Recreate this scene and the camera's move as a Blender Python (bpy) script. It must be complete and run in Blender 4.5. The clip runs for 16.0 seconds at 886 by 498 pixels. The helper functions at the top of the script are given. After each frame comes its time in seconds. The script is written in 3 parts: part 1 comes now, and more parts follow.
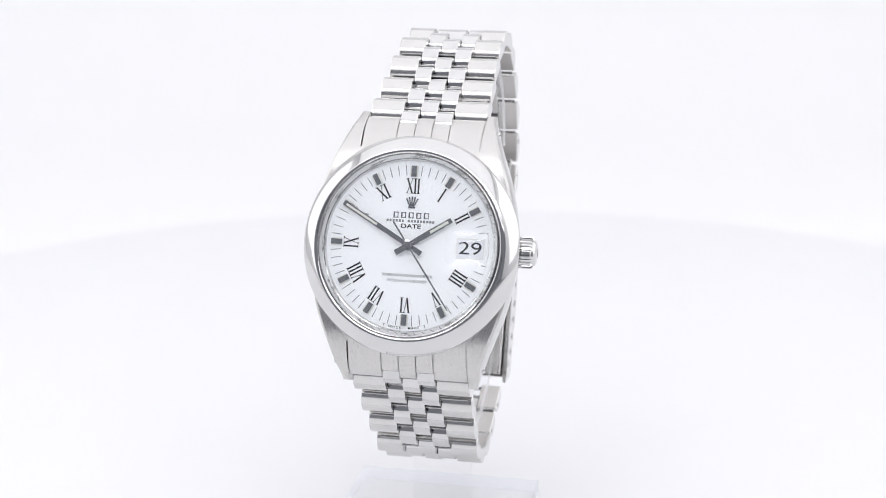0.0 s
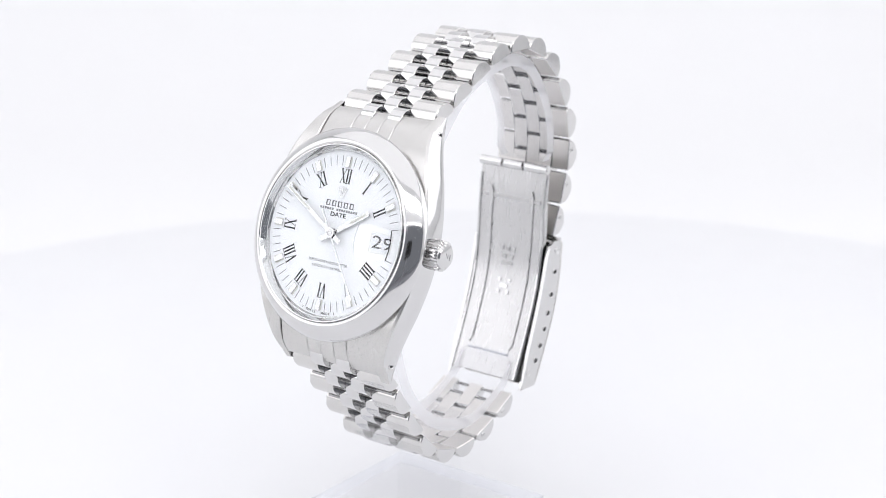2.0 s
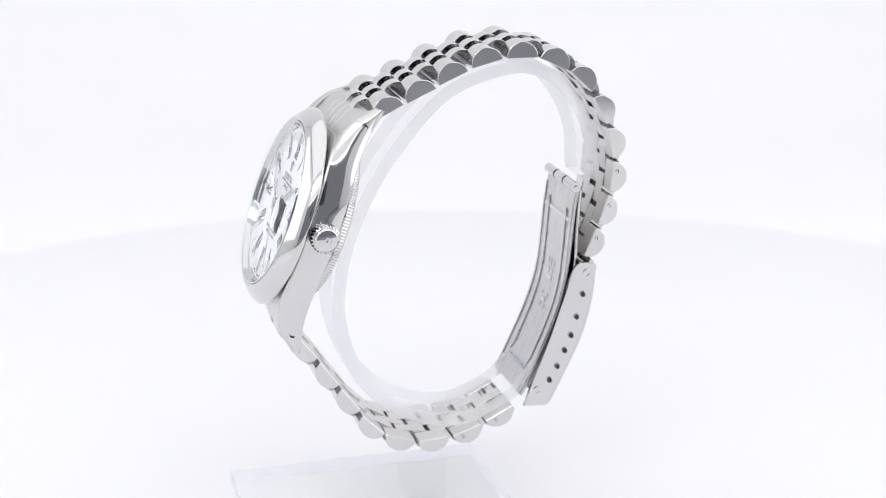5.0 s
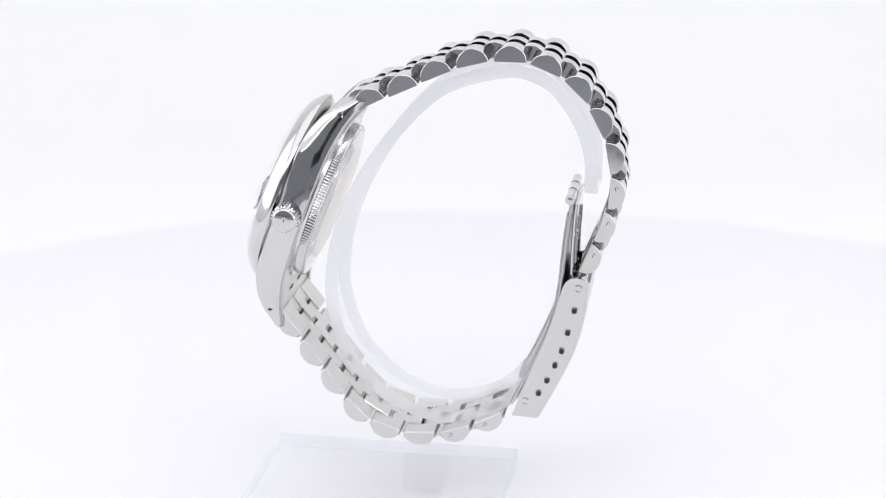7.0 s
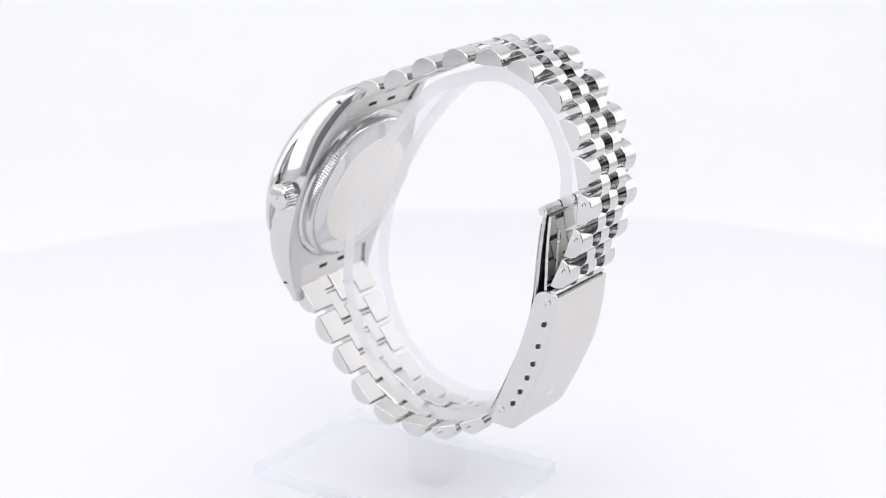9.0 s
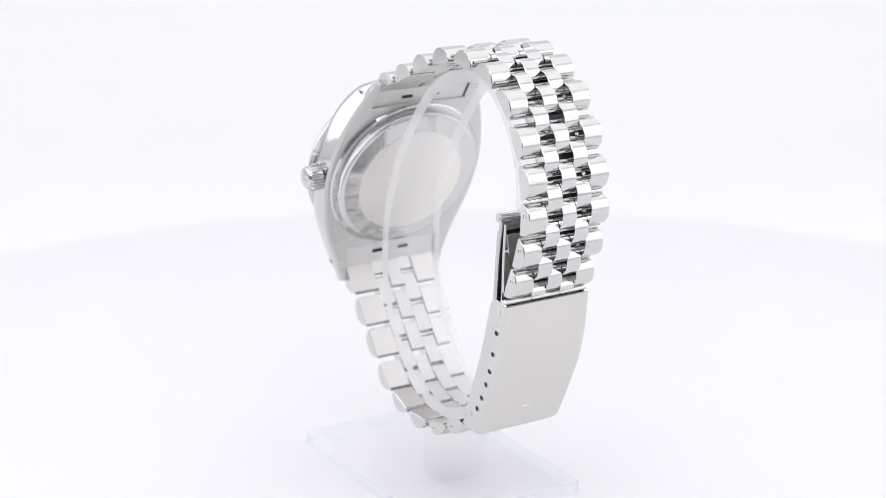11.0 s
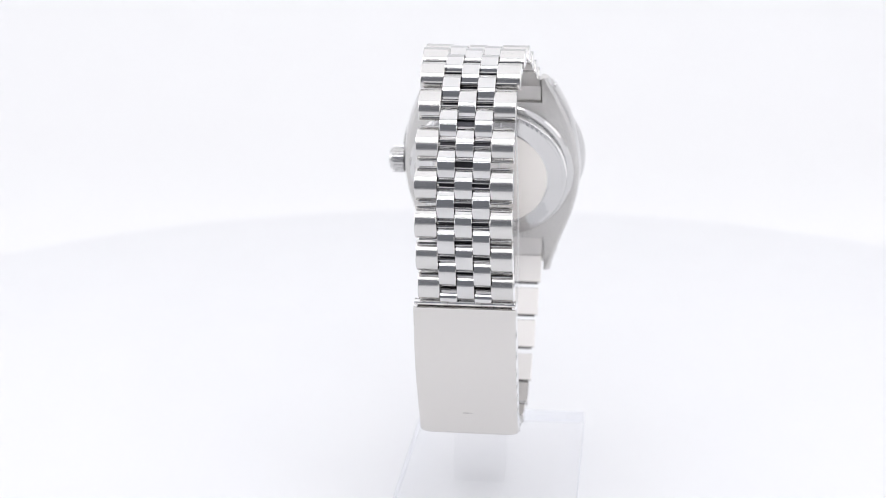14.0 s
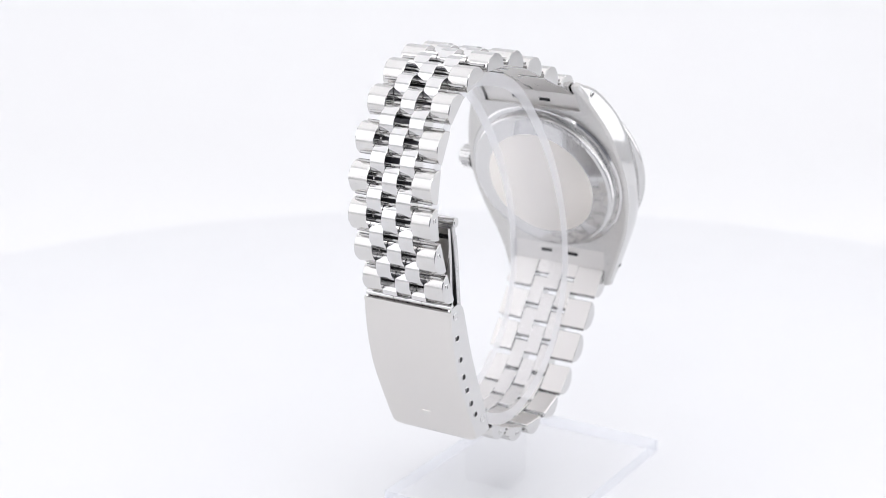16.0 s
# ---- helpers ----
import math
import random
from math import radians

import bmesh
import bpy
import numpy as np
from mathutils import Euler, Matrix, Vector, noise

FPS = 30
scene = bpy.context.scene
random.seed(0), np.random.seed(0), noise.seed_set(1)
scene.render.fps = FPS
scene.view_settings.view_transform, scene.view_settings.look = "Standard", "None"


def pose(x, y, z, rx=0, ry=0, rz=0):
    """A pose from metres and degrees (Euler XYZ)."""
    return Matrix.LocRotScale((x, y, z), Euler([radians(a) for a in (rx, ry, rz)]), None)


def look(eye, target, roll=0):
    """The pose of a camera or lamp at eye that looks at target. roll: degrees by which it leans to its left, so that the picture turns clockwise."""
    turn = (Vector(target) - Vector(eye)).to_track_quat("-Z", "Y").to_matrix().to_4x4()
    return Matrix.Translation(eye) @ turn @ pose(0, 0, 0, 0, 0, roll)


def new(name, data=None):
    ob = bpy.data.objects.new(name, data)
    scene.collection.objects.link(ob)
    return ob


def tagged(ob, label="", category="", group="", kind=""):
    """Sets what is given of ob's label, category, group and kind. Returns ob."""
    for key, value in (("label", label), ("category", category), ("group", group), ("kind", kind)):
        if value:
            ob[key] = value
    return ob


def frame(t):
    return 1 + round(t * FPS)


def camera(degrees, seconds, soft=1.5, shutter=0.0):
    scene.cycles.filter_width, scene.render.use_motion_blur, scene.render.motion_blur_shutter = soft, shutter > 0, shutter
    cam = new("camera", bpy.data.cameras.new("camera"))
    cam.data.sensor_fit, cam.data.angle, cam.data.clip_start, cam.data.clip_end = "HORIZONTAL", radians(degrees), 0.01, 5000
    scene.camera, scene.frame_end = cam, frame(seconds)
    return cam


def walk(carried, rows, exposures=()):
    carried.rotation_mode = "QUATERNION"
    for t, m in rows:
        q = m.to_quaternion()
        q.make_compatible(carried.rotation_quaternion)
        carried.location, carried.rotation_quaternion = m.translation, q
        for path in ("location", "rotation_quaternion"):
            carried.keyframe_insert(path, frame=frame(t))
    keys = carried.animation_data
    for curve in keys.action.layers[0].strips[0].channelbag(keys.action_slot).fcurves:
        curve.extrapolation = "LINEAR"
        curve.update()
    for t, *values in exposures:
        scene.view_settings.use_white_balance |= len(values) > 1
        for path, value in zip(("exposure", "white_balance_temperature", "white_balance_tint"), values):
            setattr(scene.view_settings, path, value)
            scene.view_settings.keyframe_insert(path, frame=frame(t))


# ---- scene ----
cam = camera(29.29, 16.0, soft=0.4)
cam.data.dof.use_dof, cam.data.dof.focus_distance, cam.data.dof.aperture_fstop = True, 0.276, 26.0
EYE = (-0.00374, -0.28515, 0.1381)
AIM = (EYE[0], EYE[1] + math.cos(radians(17.29)), EYE[2] - math.sin(radians(17.29)))
walk(cam, [(0, look(EYE, AIM, -0.17)), (16, look(EYE, AIM, -0.17))],
     exposures=[(0, 0.0, 6500, 10), (16, 0.0, 6500, 10)])

# ---- light: a white photo tent with lamps above and beside, open to a dim room in front ----
world = bpy.data.worlds.new("room_light")
scene.world = world
world.use_nodes = True
world.node_tree.nodes["Background"].inputs[0].default_value = (0.22, 0.23, 0.26, 1)
world.node_tree.nodes["Background"].inputs[1].default_value = 1.0


def area_lamp(name, eye, target, sx, sy, watts, colour=(1, 1, 1)):
    d = bpy.data.lights.new(name, "AREA")
    d.shape, d.size, d.size_y, d.energy, d.color = "RECTANGLE", sx, sy, watts, colour
    ob = new(name, d)
    ob.matrix_world = look(eye, target)
    return ob


area_lamp("ceiling_lamp", (0, 0.10, 0.555), (0, 0.10, 0), 0.86, 0.74, 1.13, (0.982, 0.975, 1.0))
area_lamp("front_lamp", (0, -0.43, 0.50), (0, -0.03, 0.06), 0.84, 0.30, 2.65, (0.982, 0.975, 1.0))
area_lamp("side_lamp", (-0.44, 0.02, 0.27), (0, 0.02, 0.27), 0.60, 0.42, 0.63, (0.978, 0.974, 1.0))
area_lamp("side_lamp", (0.44, 0.02, 0.27), (0, 0.02, 0.27), 0.60, 0.42, 0.63, (0.978, 0.974, 1.0))


# ---- materials ----
def material(name, colour, rough=0.5, metal=0.0, **inputs):
    m = bpy.data.materials.new(name)
    m.use_nodes = True
    b = m.node_tree.nodes["Principled BSDF"]
    b.inputs["Base Color"].default_value = (*colour, 1)
    b.inputs["Roughness"].default_value = rough
    b.inputs["Metallic"].default_value = metal
    for k, v in inputs.items():
        b.inputs[k.replace("_", " ")].default_value = v
    return m


def grain(m, scale, stretch=(1, 1, 1), rough=(0.2, 0.35), bump=0.0, tint=0.0, detail=3.0):
    """Noise at real-world size on the roughness, the colour and the relief."""
    t = m.node_tree
    b = t.nodes["Principled BSDF"]
    co = t.nodes.new("ShaderNodeTexCoord")
    mp = t.nodes.new("ShaderNodeMapping")
    mp.inputs["Scale"].default_value = stretch
    nz = t.nodes.new("ShaderNodeTexNoise")
    nz.inputs["Scale"].default_value = scale
    nz.inputs["Detail"].default_value = detail
    t.links.new(co.outputs["Object"], mp.inputs["Vector"])
    t.links.new(mp.outputs["Vector"], nz.inputs["Vector"])
    mr = t.nodes.new("ShaderNodeMapRange")
    mr.inputs["From Min"].default_value, mr.inputs["From Max"].default_value = 0.3, 0.7
    mr.inputs["To Min"].default_value, mr.inputs["To Max"].default_value = rough
    t.links.new(nz.outputs["Fac"], mr.inputs["Value"])
    t.links.new(mr.outputs["Result"], b.inputs["Roughness"])
    if tint:
        base = tuple(b.inputs["Base Color"].default_value)[:3]
        mx = t.nodes.new("ShaderNodeMix")
        mx.data_type = "RGBA"
        mx.inputs["A"].default_value = (*[c * (1 - tint) for c in base], 1)
        mx.inputs["B"].default_value = (*[min(1, c * (1 + tint)) for c in base], 1)
        t.links.new(nz.outputs["Fac"], mx.inputs["Factor"])
        t.links.new(mx.outputs["Result"], b.inputs["Base Color"])
    if bump:
        bp = t.nodes.new("ShaderNodeBump")
        bp.inputs["Strength"].default_value = 1.0
        bp.inputs["Distance"].default_value = bump
        t.links.new(nz.outputs["Fac"], bp.inputs["Height"])
        t.links.new(bp.outputs["Normal"], b.inputs["Normal"])
    return m


POLISHED = grain(material("polished_steel", (0.66, 0.655, 0.65), 0.08, 1.0), 900, (1, 1, 1), (0.05, 0.10), 0.0, 0.02)
BRUSHED = grain(material("brushed_steel", (0.66, 0.65, 0.635), 0.28, 1.0), 14000, (0.05, 1, 1), (0.15, 0.21), 0, 0.03)
BRUSHED_CASE = grain(material("brushed_case_steel", (0.61, 0.60, 0.585), 0.3, 1.0), 16000, (1, 1, 0.05), (0.26, 0.31), 0, 0.03)
BRUSHED_CLASP = grain(material("brushed_clasp_steel", (0.69, 0.67, 0.645), 0.3, 1.0), 60, (1, 0.3, 0.3), (0.26, 0.28), 0, 0.012)
BRUSHED_BACK = grain(material("matt_back_steel", (0.85, 0.815, 0.77), 0.4, 1.0), 1500, (0.1, 1, 1), (0.36, 0.44), 0.000001, 0.02)
HOLE = material("hole_shade", (0.02, 0.02, 0.022), 0.7)
DATE_WHITE = material("date_disc_white", (0.80, 0.81, 0.84), 0.5)
SATIN = grain(material("satin_steel", (0.61, 0.605, 0.605), 0.16, 1.0), 3000, (1, 0.1, 0.1), (0.27, 0.285), 0, 0.008)
PIN_STEEL = material("pin_steel", (0.42, 0.415, 0.41), 0.16, 1.0)
# near-black colour that stands in for the shade between the links
GAP_SHADE = material("link_gap_shade", (0.04, 0.04, 0.045), 0.3, 1.0)
SATIN_PLAIN = grain(material("plain_satin_steel", (0.72, 0.70, 0.68), 0.3, 1.0), 3000, (0.1, 1, 1), (0.40, 0.46), 0, 0.015)
DARK_STEEL = material("dark_steel_gap", (0.10, 0.10, 0.11), 0.4, 1.0)
DIAL_WHITE = grain(material("white_enamel", (0.95, 0.955, 0.965), 0.25), 4000, (1, 1, 1), (0.22, 0.30), 0, 0.01)
BLACK_PRINT = material("black_print", (0.012, 0.012, 0.014), 0.5)
GREY_PRINT = material("grey_print", (0.10, 0.10, 0.11), 0.5)
PALE_PRINT = material("pale_print", (0.22, 0.22, 0.23), 0.5)
LUME = material("aged_lume", (0.72, 0.71, 0.66), 0.7)
LENS = material("crystal", (1, 1, 1), 0.0, 0.0, Transmission_Weight=1.0, IOR=1.55)
TABLE = grain(material("grey_table", (0.30, 0.305, 0.33), 0.6), 40, (1, 1, 1), (0.5, 0.7), 0, 0.05)
CAMERA_BLACK = grain(material("black_camera_plastic", (0.015, 0.015, 0.017), 0.5), 900, (1, 1, 1), (0.4, 0.6), 0.00001)
TURNTABLE_WHITE = grain(material("turntable_white", (0.80, 0.805, 0.818), 0.6), 80, (1, 1, 1), (0.5, 0.7), 0, 0.008)
PAPER = grain(material("white_sweep", (0.838, 0.84, 0.845), 0.7), 60, (1, 1, 1), (0.6, 0.8), 0, 0.01)



def clear(name, gloss_rough, face, edge, haze, tint):
    """Clear thin-walled plastic or glass: light passes straight, the surface shines, a little of it is hazy."""
    m = bpy.data.materials.new(name)
    m.use_nodes = True
    t = m.node_tree
    t.nodes.remove(t.nodes["Principled BSDF"])
    see = t.nodes.new("ShaderNodeBsdfTransparent")
    see.inputs["Color"].default_value = (*tint, 1)
    front = t.nodes.new("ShaderNodeBsdfDiffuse")
    front.inputs["Color"].default_value = (0.98, 0.985, 1.0, 1)
    back = t.nodes.new("ShaderNodeBsdfTranslucent")
    back.inputs["Color"].default_value = (0.98, 0.985, 1.0, 1)
    milk = t.nodes.new("ShaderNodeMixShader")
    milk.inputs["Fac"].default_value = 0.55
    t.links.new(front.outputs[0], milk.inputs[1])
    t.links.new(back.outputs[0], milk.inputs[2])
    nz = t.nodes.new("ShaderNodeTexNoise")
    nz.inputs["Scale"].default_value = 180
    mr = t.nodes.new("ShaderNodeMapRange")
    mr.inputs["To Min"].default_value, mr.inputs["To Max"].default_value = haze * 0.97, haze * 1.03
    body = t.nodes.new("ShaderNodeMixShader")
    shine = t.nodes.new("ShaderNodeBsdfGlossy")
    shine.inputs["Roughness"].default_value = gloss_rough
    lw = t.nodes.new("ShaderNodeLayerWeight")
    lw.inputs["Blend"].default_value = 0.5
    pw = t.nodes.new("ShaderNodeMath")
    pw.operation, pw.inputs[1].default_value = "POWER", 4.0
    fr = t.nodes.new("ShaderNodeMath")
    fr.operation, fr.inputs[1].default_value, fr.inputs[2].default_value = "MULTIPLY_ADD", edge, face
    t.links.new(lw.outputs["Facing"], pw.inputs[0])
    t.links.new(pw.outputs[0], fr.inputs[0])
    mix = t.nodes.new("ShaderNodeMixShader")
    t.links.new(nz.outputs["Fac"], mr.inputs["Value"])
    t.links.new(mr.outputs["Result"], body.inputs["Fac"])
    t.links.new(see.outputs[0], body.inputs[1])
    t.links.new(milk.outputs[0], body.inputs[2])
    t.links.new(fr.outputs[0], mix.inputs["Fac"])
    t.links.new(body.outputs[0], mix.inputs[1])
    t.links.new(shine.outputs[0], mix.inputs[2])
    t.links.new(mix.outputs[0], t.nodes["Material Output"].inputs["Surface"])
    return m


GLASS = clear("crystal", 0.0, 0.015, 0.12, 0.0, (0.99, 0.996, 1.0))
ACRYLIC = clear("clear_acrylic", 0.03, 0.006, 0.035, 0.015, (0.999, 0.999, 1.0))
ACRYLIC_EDGE = clear("acrylic_cut_edge", 0.15, 0.02, 0.1, 0.25, (0.955, 0.967, 1.0))
RING_EDGE = clear("ring_cut_edge", 0.1, 0.02, 0.1, 0.5, (0.985, 0.985, 1.0))
RING_END = clear("ring_sawn_end", 0.3, 0.02, 0.1, 0.45, (0.80, 0.83, 0.92))
RING_CLEAR = clear("ring_acrylic", 0.03, 0.012, 0.15, 0.07, (0.994, 0.995, 1.0))

MM = 0.001


def part(name, bm, mat, parent=None, label="", smooth=True, sharp=24, second=None):
    """Links a bmesh, drawn in millimetres, as one mesh object under a thing or a part.
    second: another finish, and a test on the normal of the faces that have it."""
    bmesh.ops.recalc_face_normals(bm, faces=bm.faces)
    if second:
        for f in bm.faces:
            f.material_index = int(second[1](f.normal))
    bm.transform(Matrix.Scale(MM, 4))
    me = bpy.data.meshes.new(name)
    for f in bm.faces:
        f.smooth = smooth
    if smooth:
        for e in bm.edges:
            if len(e.link_faces) == 2 and e.calc_face_angle(0) > radians(sharp):
                e.smooth = False
    bm.to_mesh(me)
    bm.free()
    me.materials.append(mat)
    if second:
        for other in (second[0] if isinstance(second[0], tuple) else (second[0],)):
            me.materials.append(other)
    ob = new(name, me)
    if parent is not None:
        ob.parent = parent
    if label:
        tagged(ob, label)
    return ob


def prism(bm, outline, axis_m, lo, hi, bevel=0.0):
    """A closed outline (u, v) drawn out from lo to hi along the third axis of axis_m."""
    a = [bm.verts.new(axis_m @ Vector((u, v, lo))) for u, v in outline]
    b = [bm.verts.new(axis_m @ Vector((u, v, hi))) for u, v in outline]
    n = len(outline)
    faces = [bm.faces.new(a[::-1]), bm.faces.new(b)]
    for i in range(n):
        faces.append(bm.faces.new((a[i], a[(i + 1) % n], b[(i + 1) % n], b[i])))
    if bevel:
        es = list({e for f in faces[:2] for e in f.edges})
        bmesh.ops.bevel(bm, geom=es, offset=bevel, segments=1, affect="EDGES", profile=0.5)
    return bm


def lathe(bm, profile, m, steps=96, closed=False):
    """Turns (radius, height) pairs round the third axis of m."""
    rings = []
    for r, h in profile:
        if r < 1e-6:
            rings.append([bm.verts.new(m @ Vector((0, 0, h)))])
        else:
            rings.append([bm.verts.new(m @ Vector((r * math.cos(k * math.tau / steps), r * math.sin(k * math.tau / steps), h))) for k in range(steps)])
    pairs = list(zip(rings, rings[1:])) + ([(rings[-1], rings[0])] if closed else [])
    for a, b in pairs:
        for k in range(steps):
            k2 = (k + 1) % steps
            if len(a) == 1 and len(b) == 1:
                continue
            if len(a) == 1:
                bm.faces.new((a[0], b[k], b[k2]))
            elif len(b) == 1:
                bm.faces.new((a[k], a[k2], b[0]))
            else:
                bm.faces.new((a[k], a[k2], b[k2], b[k]))
    return bm


def loft(bm, sections):
    """Skins closed sections of equal length and caps both ends."""
    rows = [[bm.verts.new(p) for p in s] for s in sections]
    n = len(rows[0])
    for a, b in zip(rows, rows[1:]):
        for i in range(n):
            bm.faces.new((a[i], a[(i + 1) % n], b[(i + 1) % n], b[i]))
    bm.faces.new(rows[0][::-1])
    bm.faces.new(rows[-1])
    return bm


def box(bm, m, sx, sy, sz, bevel=0.0):
    r = bmesh.ops.create_cube(bm, size=1, matrix=m @ Matrix.Diagonal((sx, sy, sz, 1)))
    if bevel:
        es = list({e for v in r["verts"] for e in v.link_edges})
        bmesh.ops.bevel(bm, geom=es, offset=bevel, segments=2, affect="EDGES", profile=0.5)
    return bm


def rod(bm, a, b, r, steps=16):
    a, b = Vector(a), Vector(b)
    q = (b - a).to_track_quat("Z", "Y").to_matrix().to_4x4()
    bmesh.ops.create_cone(bm, cap_ends=True, segments=steps, radius1=r, radius2=r, depth=(b - a).length,
                          matrix=Matrix.Translation((a + b) / 2) @ q)
    return bm


def spline(pts, n):
    """A smooth open line through the given points."""
    out = []
    P = [Vector(p) for p in pts]
    P = [P[0] * 2 - P[1]] + P + [P[-1] * 2 - P[-2]]
    for i in range(1, len(P) - 2):
        for k in range(n):
            t = k / n
            a, b, c, d = P[i - 1:i + 3]
            out.append(0.5 * ((2 * b) + (c - a) * t + (2 * a - 5 * b + 4 * c - d) * t * t + (3 * b - a - 3 * c + d) * t ** 3))
    out.append(P[-2])
    return out


def ribbon(bm, line, half_x, thick, x0=0.0, round_ends=0.0, round_start=True, chamfer=0.25):
    """A bent strip: line of (y, z), thickness to its left, width along x."""
    secs = []
    n = len(line)
    for i, p in enumerate(line):
        d = (line[min(i + 1, n - 1)] - line[max(i - 1, 0)]).normalized()
        nn = Vector((-d.y, d.x))
        hw = half_x
        if round_ends:
            e = min((p - line[0]).length if round_start else 1e9, (p - line[-1]).length)
            if e < round_ends:
                hw = half_x - round_ends + math.sqrt(max(0.0, round_ends ** 2 - (round_ends - e) ** 2))
        q = p + nn * thick
        c = min(chamfer, abs(thick) * 0.3) * (1 if thick > 0 else -1)
        pc, qc = p + nn * c, q - nn * c
        secs.append([(x0 - hw + abs(c), p.x, p.y), (x0 + hw - abs(c), p.x, p.y), (x0 + hw, pc.x, pc.y), (x0 + hw, qc.x, qc.y),
                     (x0 + hw - abs(c), q.x, q.y), (x0 - hw + abs(c), q.x, q.y), (x0 - hw, qc.x, qc.y), (x0 - hw, pc.x, pc.y)])
    return loft(bm, secs)


# ---- setting: turntable, sweep, tent walls and roof ----
def sheet(name, corners, mat, label, category):
    bm = bmesh.new()
    bm.faces.new([bm.verts.new(c) for c in corners])
    return tagged(part(name, bm, mat, smooth=False), label, category, kind="structure")


def build_setting():
    bm = bmesh.new()
    lathe(bm, [(0, -8), (196, -8), (199.2, -7.4), (200, -6), (200, -1.6), (199.4, -0.5), (198, 0), (0, 0)], Matrix(), 160)
    tagged(part("turntable", bm, TURNTABLE_WHITE), "round white turntable disc under the stand", "turntable", kind="structure")
    bm = bmesh.new()
    line = [Vector((-300, -9)), Vector((100, -9)), Vector((300, -9))]
    for k in range(1, 17):
        a = k / 16 * math.pi / 2
        line.append(Vector((300 + 180 * math.sin(a), 171 - 180 * math.cos(a))))
    line.append(Vector((480, 566)))
    rows = [[bm.verts.new((x, p.x, p.y)) for p in line] for x in (-450, 450)]
    for i in range(len(line) - 1):
        bm.faces.new((rows[0][i], rows[0][i + 1], rows[1][i + 1], rows[1][i]))
    tagged(part("backdrop", bm, PAPER), "seamless white paper sweep behind the turntable", "backdrop", kind="structure")
    for name, x in (("wall_west", -453), ("wall_east", 453)):
        sheet(name, ((x, -460, -9), (x, 480, -9), (x, 480, 566), (x, -460, 566)), PAPER, "white cloth side of the photo tent", "wall")
    sheet("wall_south", ((-453, -460, 365), (453, -460, 365), (453, -460, 566), (-453, -460, 566)), PAPER, "white cloth front flap of the photo tent", "wall")
    sheet("ceiling", ((-453, -460, 566), (453, -460, 566), (453, 480, 566), (-453, 480, 566)), PAPER, "white cloth roof of the photo tent", "ceiling")
    bm = box(bmesh.new(), pose(0, -160, -24), 1500, 1500, 28, 2.0)
    tagged(part("table", bm, TABLE, smooth=False), "plain grey table top under the photo tent", "table", kind="structure")


def build_camera_stand():
    """The dark recorder on its post, which the steel mirrors; it stands behind the eye."""
    host = tagged(new("video_recorder"), "black video recorder on a short post, mirrored in the steel", "camera")
    cx = EYE[0] * 1000
    part("body", box(bmesh.new(), pose(cx, -345, 146), 84, 60, 62, 5), CAMERA_BLACK, host)
    tube = Matrix.Translation((cx, -300, 138)) @ Matrix.Rotation(radians(90), 4, "X")
    part("lens_barrel", lathe(bmesh.new(), [(20, 0), (27, 0), (28, 1.5), (28, 18), (20, 18)], tube, 48, True), CAMERA_BLACK, host)
    part("post", rod(bmesh.new(), (cx, -345, -10), (cx, -345, 117), 7, 24), TABLE, host)
    part("foot", box(bmesh.new(), pose(cx, -345, -7), 70, 70, 6, 2), TABLE, host)


build_setting()
build_camera_stand()

# ---- the wristwatch ----
FLOOR = -134.0          # height of the turntable below the eye
XM = -2.37             # the bracelet's middle plane
TILT = 20.6             # how far the dial leans back
DIAL = Matrix.Translation((XM - 0.1, -32.12, -74.45 - FLOOR)) @ Matrix.Rotation(radians(90 - TILT), 4, "X")
# in DIAL: x to the crown, y to twelve, z out of the dial

watch = new("wristwatch")
tagged(watch, "stainless steel wristwatch with white dial and five-row link bracelet", "wristwatch")


def flank(n):
    return abs(n.x) > 0.8


CASE_TABLE = ((0, 16.9, -1.7, -6.8), (5, 16.45, -1.7, -6.8), (7.5, 15.95, -1.7, -6.8), (10.4, 15.25, -1.7, -6.8), (12.5, 14.5, -1.8, -6.9), (14.2, 13.85, -2.1, -7.1),
              (16.2, 13.1, -2.8, -7.4), (18, 12.45, -3.6, -7.8), (19.4, 11.95, -4.6, -8.25), (20.4, 11.6, -5.6, -8.6), (21.3, 11.25, -6.9, -9.0), (21.9, 11.0, -8.2, -9.3))


def side_profile(s):
    """Half width, top and bottom of the case at s towards twelve or six."""
    near = [table_row(abs(s) + d) for d in (-1.2, -0.6, 0, 0.6, 1.2)]
    return [sum(r[k] for r in near) / 5 for k in range(3)]


def table_row(a):
    a = abs(a)
    for p, q in zip(CASE_TABLE, CASE_TABLE[1:]):
        if a <= q[0]:
            t = (a - p[0]) / (q[0] - p[0])
            return [p[k] + (q[k] - p[k]) * t for k in (1, 2, 3)]
    return CASE_TABLE[-1][1:]


def section(s, inner):
    """Outline across the case or one lug, with a crowned flank."""
    w, top, bot = side_profile(s)
    c = 0.4
    mid = (top + bot) / 2
    half = (top - bot) / 2 - c * 0.7
    out = [(w - c - 0.5, bot)] + [(w - 0.34 * k * k, mid + half * k) for k in (-1, -0.7, -0.4, -0.1, 0.2, 0.5, 0.75, 1)] + [(w - c - 0.34, top)]
    if inner is None:
        return out + [(-x, h) for x, h in reversed(out)]
    return [(inner, bot)] + out + [(inner + 0.15, top), (inner, top - 0.15)]


